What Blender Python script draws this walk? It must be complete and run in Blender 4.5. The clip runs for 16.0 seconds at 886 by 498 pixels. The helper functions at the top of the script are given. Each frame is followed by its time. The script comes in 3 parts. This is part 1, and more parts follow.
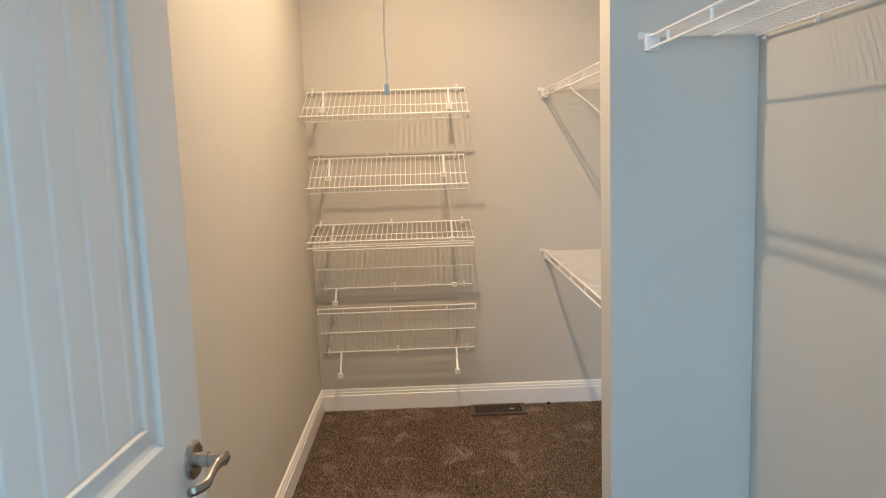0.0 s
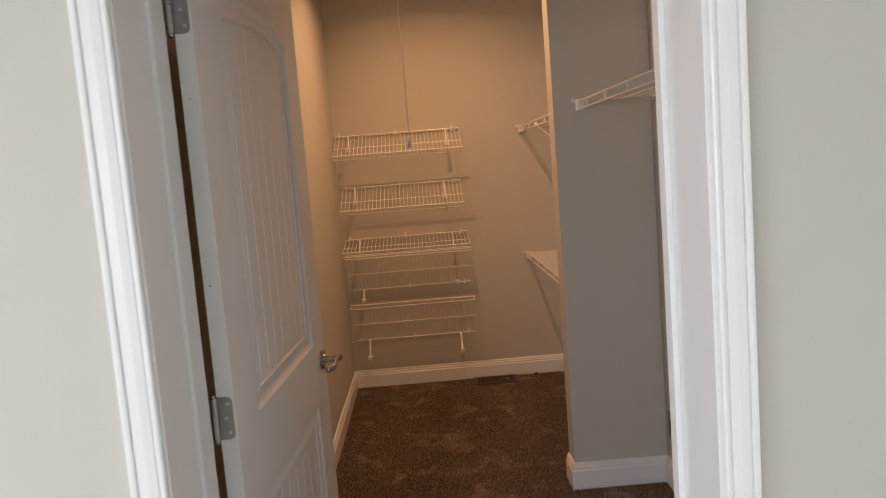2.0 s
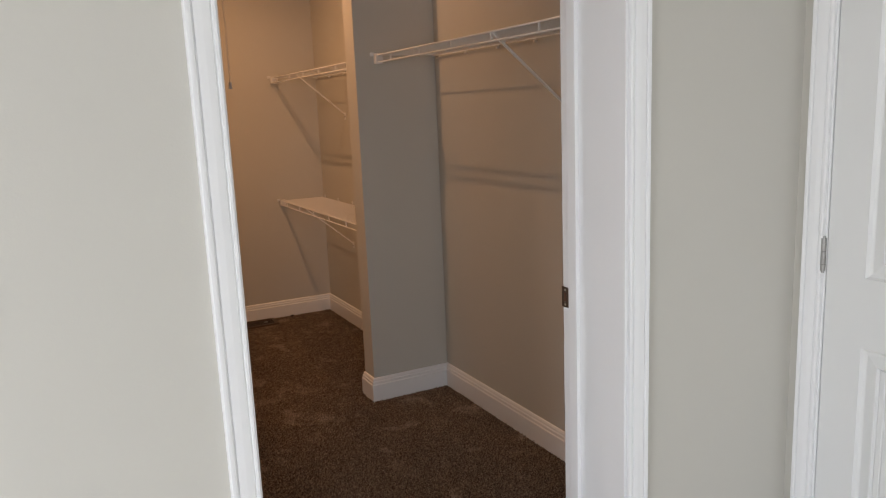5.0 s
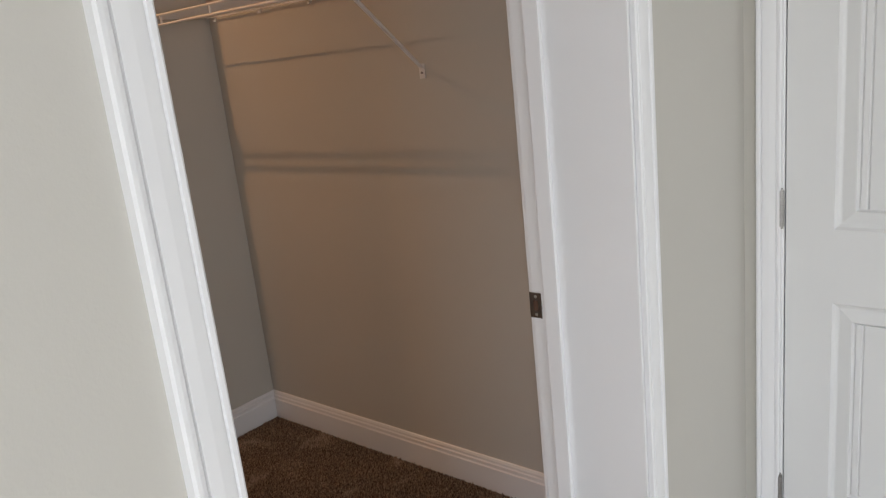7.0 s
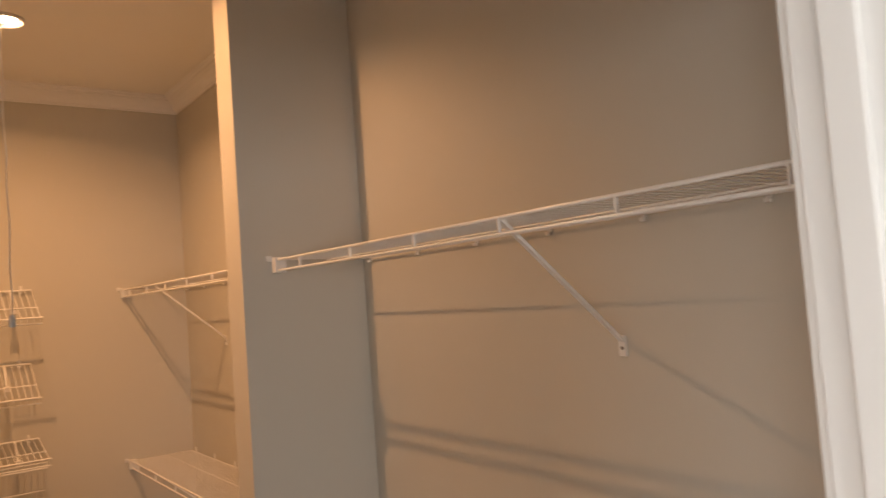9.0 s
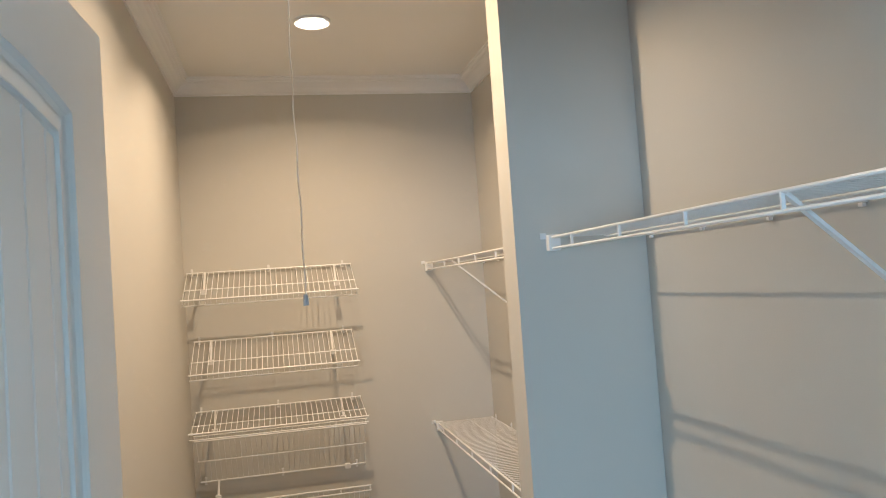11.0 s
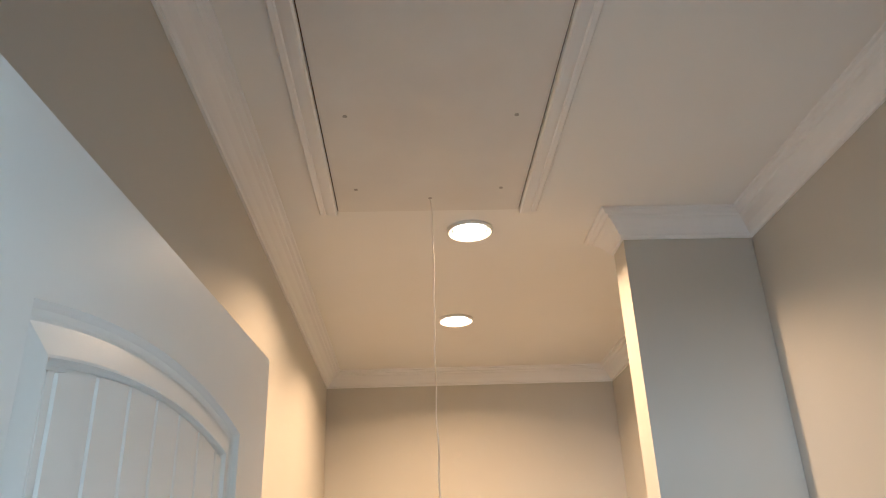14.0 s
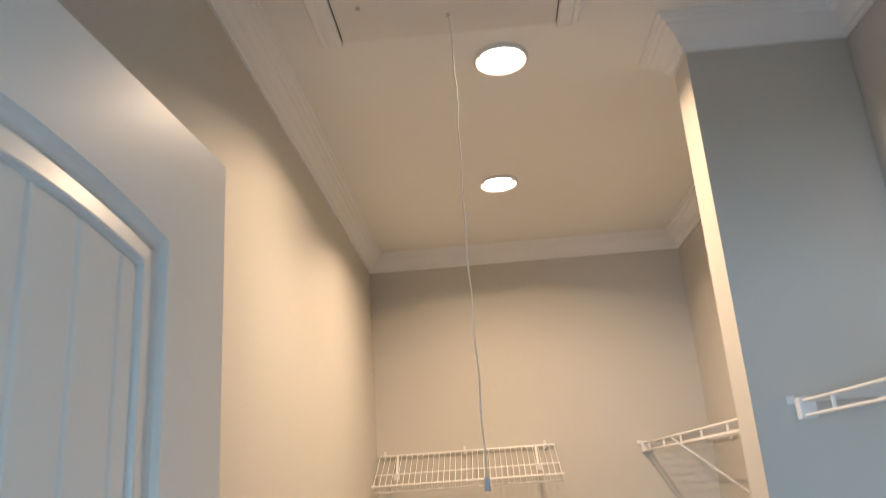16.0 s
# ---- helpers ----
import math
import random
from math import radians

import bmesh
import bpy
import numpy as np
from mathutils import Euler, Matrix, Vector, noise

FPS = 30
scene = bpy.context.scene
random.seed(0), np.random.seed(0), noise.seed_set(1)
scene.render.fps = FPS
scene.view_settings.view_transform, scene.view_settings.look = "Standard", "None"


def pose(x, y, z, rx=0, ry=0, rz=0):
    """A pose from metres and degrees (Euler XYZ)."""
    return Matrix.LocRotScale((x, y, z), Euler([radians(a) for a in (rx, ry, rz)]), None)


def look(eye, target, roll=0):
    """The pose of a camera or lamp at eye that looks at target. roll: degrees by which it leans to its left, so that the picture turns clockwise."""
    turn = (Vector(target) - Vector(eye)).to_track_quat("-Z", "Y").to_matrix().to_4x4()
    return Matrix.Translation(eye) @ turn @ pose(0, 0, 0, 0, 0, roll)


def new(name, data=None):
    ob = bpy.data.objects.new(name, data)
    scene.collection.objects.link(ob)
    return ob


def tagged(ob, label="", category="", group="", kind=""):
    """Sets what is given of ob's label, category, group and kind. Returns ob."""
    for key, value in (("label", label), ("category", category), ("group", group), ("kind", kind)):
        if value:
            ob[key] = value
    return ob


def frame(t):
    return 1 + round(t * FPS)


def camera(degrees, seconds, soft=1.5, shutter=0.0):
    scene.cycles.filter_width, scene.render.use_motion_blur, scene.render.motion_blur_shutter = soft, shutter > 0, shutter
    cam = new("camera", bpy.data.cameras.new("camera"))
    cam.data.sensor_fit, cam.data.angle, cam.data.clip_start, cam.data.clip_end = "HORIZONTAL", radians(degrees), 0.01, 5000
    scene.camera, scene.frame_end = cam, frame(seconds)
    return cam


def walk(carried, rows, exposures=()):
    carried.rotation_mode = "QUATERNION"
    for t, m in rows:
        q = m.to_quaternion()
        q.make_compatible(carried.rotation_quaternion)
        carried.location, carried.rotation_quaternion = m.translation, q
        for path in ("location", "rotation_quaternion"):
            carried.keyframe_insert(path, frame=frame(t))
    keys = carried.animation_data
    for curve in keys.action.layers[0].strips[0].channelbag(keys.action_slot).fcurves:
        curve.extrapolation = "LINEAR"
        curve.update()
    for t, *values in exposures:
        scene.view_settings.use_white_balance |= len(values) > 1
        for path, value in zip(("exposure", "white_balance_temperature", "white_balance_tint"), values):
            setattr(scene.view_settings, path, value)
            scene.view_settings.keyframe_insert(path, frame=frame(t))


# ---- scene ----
cam = camera(61.1, 16.0, soft=1.0, shutter=0.3)
PATH = [
    (0, (0.628, -4.047, 1.444), (0.665, -2.065, 1.173), -1.9),
    (0.5, (0.552, -4.34, 1.465), (0.61, -2.354, 1.238), -2.5),
    (1, (0.566, -4.594, 1.489), (0.641, -2.608, 1.263), -2.1),
    (1.5, (0.613, -4.879, 1.492), (0.614, -2.892, 1.262), -2.7),
    (2, (0.564, -5.142, 1.5), (0.609, -3.155, 1.28), -4.5),
    (2.5, (0.489, -5.43, 1.515), (0.603, -3.446, 1.283), -2.5),
    (3, (0.448, -5.649, 1.534), (0.56, -3.666, 1.298), -2.3),
    (3.5, (0.288, -5.703, 1.531), (0.59, -3.745, 1.254), -2.3),
    (4, (0.072, -5.649, 1.497), (0.592, -3.745, 1.174), -1.3),
    (4.2, (0.011, -5.604, 1.486), (0.602, -3.723, 1.151), -1.3),
    (6.3, (-0.306, -4.805, 1.462), (1.022, -3.382, 1.002), -4.9),
    (6.5, (-0.285, -4.746, 1.468), (1.088, -3.374, 0.985), -5.2),
    (7, (-0.259, -4.556, 1.483), (1.212, -3.295, 0.989), -6.2),
    (7.5, (-0.156, -4.41, 1.469), (1.374, -3.168, 1.128), -5.6),
    (8, (0.013, -4.315, 1.526), (1.5, -2.984, 1.386), -5.4),
    (8.5, (0.157, -4.22, 1.563), (1.522, -2.759, 1.559), -4.6),
    (9, (0.302, -4.07, 1.588), (1.49, -2.466, 1.705), -4.2),
    (9.5, (0.401, -4.013, 1.593), (1.225, -2.201, 1.784), -3.1),
    (9.7, (0.44, -4.007, 1.593), (1.135, -2.143, 1.797), -2.9),
    (11.8, (0.486, -4.051, 1.634), (0.803, -2.077, 1.675), -4.5),
    (12, (0.499, -4.061, 1.629), (0.757, -2.088, 1.824), -4.9),
    (12.5, (0.496, -4.054, 1.634), (0.62, -2.127, 2.155), -3.7),
    (13, (0.48, -4.07, 1.649), (0.573, -2.186, 2.311), -2.8),
    (13.5, (0.463, -4.07, 1.658), (0.561, -2.222, 2.417), -2.4),
    (14, (0.464, -4.077, 1.669), (0.554, -2.251, 2.482), -2.2),
    (14.5, (0.477, -4.07, 1.662), (0.553, -2.247, 2.482), -2.1),
    (15, (0.501, -4.049, 1.659), (0.553, -2.215, 2.455), -2.2),
    (15.5, (0.528, -3.97, 1.649), (0.503, -2.116, 2.399), -2.6),
    (16, (0.546, -3.702, 1.602), (0.464, -1.795, 2.199), -4.1),
]
EXPOSURES = [(0, 3.35, 4400, -12), (0.5, 3.24, 4800, -6), (1.0, 2.74, 6400, 8), (1.5, 2.36, 6450, 10), (2.5, 2.02, 6400, 10), (4.0, 1.95, 6450, 10), (7.0, 1.88, 6450, 10), (8.0, 2.05, 7000, 11), (8.5, 2.22, 7400, 11), (9.0, 2.5, 7200, 11), (9.5, 3.0, 4850, -7), (9.7, 3.08, 4500, -10), (12, 3.1, 4200, -13), (13.0, 3.24, 4100, -10), (13.5, 3.3, 4150, -9), (14.0, 3.3, 4800, -7), (14.5, 3.28, 5200, -6), (15.0, 3.32, 4600, -9), (15.5, 3.27, 4500, -10), (16, 3.1, 4400, -9)]
walk(cam, [(t, look(eye, target, roll)) for t, eye, target, roll in PATH], EXPOSURES)

# ---- plan, in metres: back wall y = 0, left wall x = 0 ----
XR = 1.58                 # right wall
SX, SY0, SY1 = 1.155, -1.897, -1.775   # stub wall: free end, front face, back face
YI, YO = -3.69, -3.94     # door wall, closet face and bedroom face
DL, DR_, DH = 0.113, 1.027, 2.06       # door opening
HC = 2.743                # ceiling
BXL, BXR, BY = -2.7, 1.64, -9.7        # bedroom: left, right and far wall
LAMPS = ((0.667, -0.889), (0.667, -1.819))

# ---- world and light ----
world = bpy.data.worlds.new("sky")
scene.world = world
world.use_nodes = True
wn = world.node_tree.nodes
sky = wn.new("ShaderNodeTexSky")
sky.sky_type, sky.sun_disc = "NISHITA", False
sky.sun_elevation, sky.sun_rotation = radians(42), radians(276)
wn["Background"].inputs["Strength"].default_value = 0.05
world.node_tree.links.new(sky.outputs[0], wn["Background"].inputs[0])
WINDOW = (-2.62, -0.62, 0.50, 2.30)    # x0, x1, z0, z1 in the bedroom's far wall
SIDE = (-6.45, -4.95, 0.50, 2.30)      # y0, y1, z0, z1 in the bedroom's left wall
for (a0, a1, b0, b1), at_side, watts in ((WINDOW, False, 20), (SIDE, True, 17)):
    day = bpy.data.lights.new("window_daylight", "AREA")
    day.shape, day.size, day.size_y = "RECTANGLE", a1 - a0, b1 - b0
    day.energy, day.color = watts, (0.89, 0.925, 1.0)
    mid_a, mid_b = (a0 + a1) / 2, (b0 + b1) / 2
    eye, aim = ((BXL + 0.02, mid_a, mid_b), (BXL + 2, mid_a, mid_b - 2.3)) if at_side else ((mid_a, BY + 0.02, mid_b), (mid_a, BY + 2, mid_b - 0.9))
    new("window_daylight", day).matrix_world = look(eye, aim)   # skylight falls from above
LAMP_WATTS = 2.4
for lamp_x, lamp_y in LAMPS:
    bulb = bpy.data.lights.new("downlight_bulb", "AREA")
    bulb.shape, bulb.size, bulb.energy, bulb.color = "DISK", 0.030, LAMP_WATTS, (1.0, 0.51, 0.235)
    bulb.spread = radians(156)
    new("downlight_bulb", bulb).matrix_world = pose(lamp_x, lamp_y - 0.028, HC + 0.012)


# ---- materials ----
def material(name, color, rough=0.5, metal=0.0, second=None, scale=4.0, amount=0.5, bump=0.0, bump_scale=120.0, spec=0.5):
    m = bpy.data.materials.new(name)
    m.use_nodes = True
    n, link = m.node_tree.nodes, m.node_tree.links.new
    b = n["Principled BSDF"]
    b.inputs["Base Color"].default_value = (*color, 1)
    b.inputs["Roughness"].default_value = rough
    b.inputs["Metallic"].default_value = metal
    b.inputs["Specular IOR Level"].default_value = spec
    co = n.new("ShaderNodeTexCoord")
    if second:
        tex = n.new("ShaderNodeTexNoise")
        tex.inputs["Scale"].default_value, tex.inputs["Detail"].default_value = scale, 6
        link(co.outputs["Object"], tex.inputs["Vector"])
        ramp = n.new("ShaderNodeMapRange")
        ramp.inputs["From Min"].default_value, ramp.inputs["From Max"].default_value = 0.35, 0.7
        ramp.inputs["To Max"].default_value = amount
        link(tex.outputs["Fac"], ramp.inputs["Value"])
        mix = n.new("ShaderNodeMix")
        mix.data_type = "RGBA"
        mix.inputs["A"].default_value, mix.inputs["B"].default_value = (*color, 1), (*second, 1)
        link(ramp.outputs["Result"], mix.inputs["Factor"])
        link(mix.outputs["Result"], b.inputs["Base Color"])
    if bump:
        fine = n.new("ShaderNodeTexNoise")
        fine.inputs["Scale"].default_value, fine.inputs["Detail"].default_value = bump_scale, 4
        link(co.outputs["Object"], fine.inputs["Vector"])
        bn = n.new("ShaderNodeBump")
        bn.inputs["Strength"].default_value, bn.inputs["Distance"].default_value = bump, 0.002
        link(fine.outputs["Fac"], bn.inputs["Height"])
        link(bn.outputs["Normal"], b.inputs["Normal"])
    return m


PAINT = material("greige_wall_paint", (0.59, 0.57, 0.515), 0.62, second=(0.565, 0.545, 0.49), scale=1.6, amount=0.6, bump=0.12, bump_scale=260, spec=0.3)
CEIL = material("white_ceiling_paint", (0.88, 0.87, 0.84), 0.8, second=(0.85, 0.84, 0.81), scale=2.2, amount=0.6, bump=0.18, bump_scale=180, spec=0.2)
TRIM = material("white_gloss_trim", (0.86, 0.86, 0.86), 0.32, second=(0.83, 0.83, 0.825), scale=3.0, amount=0.5, bump=0.015, bump_scale=40)
HATCHM = material("hatch_board_paint", (0.80, 0.78, 0.74), 0.6, second=(0.72, 0.69, 0.65), scale=5.0, amount=0.55, bump=0.15, bump_scale=90, spec=0.3)
DOORM = material("white_door_paint", (0.78, 0.78, 0.77), 0.36, second=(0.75, 0.75, 0.73), scale=2.5, amount=0.5, bump=0.06, bump_scale=140)
VINYL = material("white_vinyl_wire", (0.85, 0.84, 0.82), 0.3)
PLASTIC = material("white_plastic_clip", (0.80, 0.79, 0.77), 0.4)
NICKEL = material("satin_nickel", (0.44, 0.42, 0.40), 0.24, 1.0, second=(0.36, 0.345, 0.33), scale=40, amount=0.5)
STEEL = material("brushed_hinge_steel", (0.38, 0.37, 0.355), 0.42, 1.0, second=(0.30, 0.29, 0.28), scale=60, amount=0.5)
BRONZE = material("brown_register_metal", (0.10, 0.065, 0.045), 0.5, 0.3, second=(0.14, 0.10, 0.07), scale=30, amount=0.6)
# Plain near-black, which also stands for shade in the register and nail holes.
NEAR_BLACK = material("near_black_and_hole_shade", (0.015, 0.013, 0.012), 0.8)
# Unseen bedroom floor, made this pale to bounce daylight into the closet.
PALE = material("pale_bounce_floor", (0.70, 0.66, 0.61), 0.4, second=(0.62, 0.57, 0.52), scale=6, amount=0.6, bump=0.1, bump_scale=60)
CORD = material("white_cotton_cord", (0.84, 0.82, 0.77), 0.9, bump=0.3, bump_scale=600)
PULL = material("pale_blue_plastic_pull", (0.58, 0.63, 0.70), 0.35)
# Raw wood of the latch hole, and the shade of the hatch gaps.
DARK_BROWN = material("raw_wood_and_gap_shade", (0.10, 0.05, 0.03), 0.8)
STRIKEM = material("dark_nickel", (0.20, 0.17, 0.145), 0.35, 0.9, second=(0.14, 0.12, 0.10), scale=60, amount=0.6)
DIMPLE = material("grey_screw_dimple", (0.42, 0.40, 0.37), 0.7)
SCREW = material("screw_head", (0.62, 0.61, 0.58), 0.35, 0.8)
GLOW = bpy.data.materials.new("lamp_diffuser_glow")
GLOW.use_nodes = True
gb = GLOW.node_tree.nodes["Principled BSDF"]
gb.inputs["Base Color"].default_value = (0.9, 0.9, 0.88, 1)
gb.inputs["Emission Color"].default_value = (1.0, 0.80, 0.60, 1)
gb.inputs["Emission Strength"].default_value = 3


def carpet_material():
    m = bpy.data.materials.new("brown_frieze_carpet")
    m.use_nodes = True
    n, link = m.node_tree.nodes, m.node_tree.links.new
    b = n["Principled BSDF"]
    b.inputs["Roughness"].default_value = 0.95
    b.inputs["Specular IOR Level"].default_value = 0.15
    co = n.new("ShaderNodeTexCoord")
    speck = n.new("ShaderNodeTexNoise")
    speck.inputs["Scale"].default_value, speck.inputs["Detail"].default_value, speck.inputs["Roughness"].default_value = 150, 3, 0.7
    link(co.outputs["Object"], speck.inputs["Vector"])
    ramp = n.new("ShaderNodeValToRGB")
    e = ramp.color_ramp.elements
    e[0].position, e[0].color = 0.36, (0.064, 0.046, 0.033, 1)
    e[1].position, e[1].color = 0.68, (0.35, 0.28, 0.212, 1)
    mid = ramp.color_ramp.elements.new(0.5)
    mid.color = (0.165, 0.121, 0.087, 1)
    link(speck.outputs["Fac"], ramp.inputs["Fac"])
    worn = n.new("ShaderNodeTexNoise")
    worn.inputs["Scale"].default_value, worn.inputs["Detail"].default_value, worn.inputs["Distortion"].default_value = 5.5, 9, 0.9
    link(co.outputs["Object"], worn.inputs["Vector"])
    rng = n.new("ShaderNodeMapRange")
    rng.inputs["From Min"].default_value, rng.inputs["From Max"].default_value = 0.56, 0.67
    rng.inputs["To Max"].default_value = 0.42
    link(worn.outputs["Fac"], rng.inputs["Value"])
    mix = n.new("ShaderNodeMix")
    mix.data_type = "RGBA"
    link(rng.outputs["Result"], mix.inputs["Factor"])
    link(ramp.outputs["Color"], mix.inputs["A"])
    mix.inputs["B"].default_value = (0.42, 0.34, 0.27, 1)
    geo = n.new("ShaderNodeNewGeometry")
    tint = n.new("ShaderNodeMapRange")
    tint.inputs["To Min"].default_value, tint.inputs["To Max"].default_value = 0.70, 1.60
    link(geo.outputs["Random Per Island"], tint.inputs["Value"])
    vary = n.new("ShaderNodeVectorMath")
    vary.operation = "SCALE"
    link(mix.outputs["Result"], vary.inputs[0])
    link(tint.outputs["Result"], vary.inputs["Scale"])
    link(vary.outputs["Vector"], b.inputs["Base Color"])
    bn = n.new("ShaderNodeBump")
    bn.inputs["Strength"].default_value, bn.inputs["Distance"].default_value = 0.9, 0.006
    link(speck.outputs["Fac"], bn.inputs["Height"])
    link(bn.outputs["Normal"], b.inputs["Normal"])
    return m


CARPET = carpet_material()


# ---- mesh helpers ----
def finish(name, bm, mat, smooth=False):
    bmesh.ops.recalc_face_normals(bm, faces=bm.faces)
    me = bpy.data.meshes.new(name)
    bm.to_mesh(me)
    bm.free()
    me.materials.append(mat)
    if smooth:
        for p in me.polygons:
            p.use_smooth = True
    return me


def part(name, bm, mat, parent=None, label="", smooth=False):
    ob = new(name, finish(name, bm, mat, smooth))
    if parent:
        ob.parent = parent
    if label:
        tagged(ob, label)
    return ob


def root(name, label, category, group="", kind=""):
    return tagged(new(name), label, category, group, kind)


def box(bm, x0, x1, y0, y1, z0, z1, bevel=0.0):
    r = bmesh.ops.create_cube(bm, size=1.0, matrix=Matrix.LocRotScale(((x0 + x1) / 2, (y0 + y1) / 2, (z0 + z1) / 2), None, (abs(x1 - x0), abs(y1 - y0), abs(z1 - z0))))
    if bevel:
        edges = {e for v in r["verts"] for e in v.link_edges}
        bmesh.ops.bevel(bm, geom=list(edges), offset=bevel, segments=2, affect="EDGES", profile=0.6)
    return bm


def tube(bm, p, q, r, seg=8, r2=None):
    p, q = Vector(p), Vector(q)
    d = q - p
    m = Matrix.Translation((p + q) / 2) @ d.to_track_quat("Z", "Y").to_matrix().to_4x4()
    bmesh.ops.create_cone(bm, cap_ends=True, segments=seg, radius1=r, radius2=r if r2 is None else r2, depth=d.length, matrix=m)
    return bm


def prism(bm, outline, y0, y1):
    """A prism of an outline in x and z between two depths."""
    a = [bm.verts.new((x, y0, z)) for x, z in outline]
    b = [bm.verts.new((x, y1, z)) for x, z in outline]
    bm.faces.new(a)
    bm.faces.new(b[::-1])
    k = len(a)
    for i in range(k):
        bm.faces.new((a[i], b[i], b[(i + 1) % k], a[(i + 1) % k]))
    return bm


def rings(bm, stations, closed_path, closed_ring=True):
    vs = [[bm.verts.new(p) for p in ring] for ring in stations]
    n, k = len(vs), len(vs[0])
    for i in range(n if closed_path else n - 1):
        a, b = vs[i], vs[(i + 1) % n]
        for j in range(k if closed_ring else k - 1):
            bm.faces.new((a[j], a[(j + 1) % k], b[(j + 1) % k], b[j]))
    if not closed_path and closed_ring:
        bm.faces.new(vs[0][::-1])
        bm.faces.new(vs[-1])
    return bm


def mitred(path, profile, closed):
    """Rings of a profile (offset to the left of the path, height) along a plan path with mitred corners."""
    n = len(path)
    out = []
    for i in range(n):
        p = Vector(path[i])
        d0 = (p - Vector(path[i - 1])).normalized() if i or closed else None
        d1 = (Vector(path[(i + 1) % n]) - p).normalized() if i < n - 1 or closed else None
        d0, d1 = d0 or d1, d1 or d0
        n0, n1 = Vector((-d0.y, d0.x)), Vector((-d1.y, d1.x))
        m = (n0 + n1) / (1 + n0.dot(n1))
        out.append([(p.x + m.x * o, p.y + m.y * o, z) for o, z in profile])
    return out


# ---- structure ----
def structure(name, boxes, mat, label, category="wall"):
    bm = bmesh.new()
    for b in boxes:
        box(bm, *b)
    return tagged(part(name, bm, mat), label, category, kind="structure")


T = 0.12
structure("wall_left", [(-T, 0, YI, T, -0.05, HC + 0.05)], PAINT, "greige painted drywall beside the open door")
structure("wall_back", [(0, XR, 0, T, -0.05, HC + 0.05)], PAINT, "greige painted drywall behind the shoe racks")
structure("wall_right", [(XR, XR + T, YI, T, -0.05, HC + 0.05)], PAINT, "greige painted drywall carrying the wire shelves")
structure("wall_stub", [(SX, XR - 0.002, SY0, SY1, -0.05, HC + 0.05)], PAINT, "short greige wall stub between two hanging bays")
structure("wall_door", [(BXL - T, DL - 0.02, YO, YI, -0.05, HC + 0.05), (DR_ + 0.02, XR + T, YO, YI, -0.05, HC + 0.05), (DL - 0.02, DR_ + 0.02, YO, YI, DH + 0.02, HC + 0.05)], PAINT, "thick greige wall with the closet doorway")
R2A, R2B = -4.035, -4.035 - 0.80
structure("wall_bedroom_right", [(BXR, BXR + T, R2A + 0.02, YO, -0.05, HC + 0.05), (BXR, BXR + T, BY - T, R2B - 0.02, -0.05, HC + 0.05), (BXR, BXR + T, R2B - 0.02, R2A + 0.02, DH + 0.02, HC + 0.05)], PAINT, "greige bedroom wall with a closed white door")
# Unseen rest of the bedroom, added to frame and bounce the window daylight.
w0, w1, w2, w3 = WINDOW
v0, v1, v2, v3 = SIDE
structure("wall_bedroom_left", [(BXL - T, BXL, BY - T, v0, -0.05, HC + 0.05), (BXL - T, BXL, v1, YO, -0.05, HC + 0.05), (BXL - T, BXL, v0, v1, -0.05, v2), (BXL - T, BXL, v0, v1, v3, HC + 0.05)], PAINT, "unseen greige bedroom wall, added to hold the side window")
structure("wall_bedroom_back", [(BXL, w0, BY - T, BY, -0.05, HC + 0.05), (w1, BXR, BY - T, BY, -0.05, HC + 0.05), (w0, w1, BY - T, BY, -0.05, w2), (w0, w1, BY - T, BY, w3, HC + 0.05)], PAINT, "unseen greige bedroom wall, added to hold the wide window")
structure("bedroom_ceiling", [(BXL - T, BXR + T, BY - T, YO, HC, HC + 0.06)], CEIL, "unseen flat white bedroom ceiling, added to close the room", "ceiling")


def closet_ceiling():
    """A slab with a square cut-out over each lamp."""
    bm = bmesh.new()
    x0, x1, y0, y1, h = -T, XR + T, YO, T, 0.0546
    ys = sorted({y0, y1, *(y + s for _, y in LAMPS for s in (-h, h))})
    xs = [x0, LAMPS[0][0] - h, LAMPS[0][0] + h, x1]
    for j in range(len(ys) - 1):
        for i in range(3):
            if i == 1 and any(abs((ys[j] + ys[j + 1]) / 2 - y) < 0.01 for _, y in LAMPS):
                continue
            box(bm, xs[i], xs[i + 1], ys[j], ys[j + 1], HC, HC + 0.06)
    bmesh.ops.remove_doubles(bm, verts=bm.verts, dist=1e-5)
    tagged(part("ceiling", bm, CEIL), "flat white painted closet ceiling", "ceiling", kind="structure")


closet_ceiling()
structure("floor", [(-T, XR + T, YO, T, -0.1, 0.0)], CARPET, "brown speckled cut-pile carpet, lightly marked", "carpet")
structure("bedroom_floor", [(BXL - T, XR + T, BY - T, YO - 0.001, -0.1, -0.002)], PALE, "unseen bedroom floor, made pale to bounce daylight up", "floor")

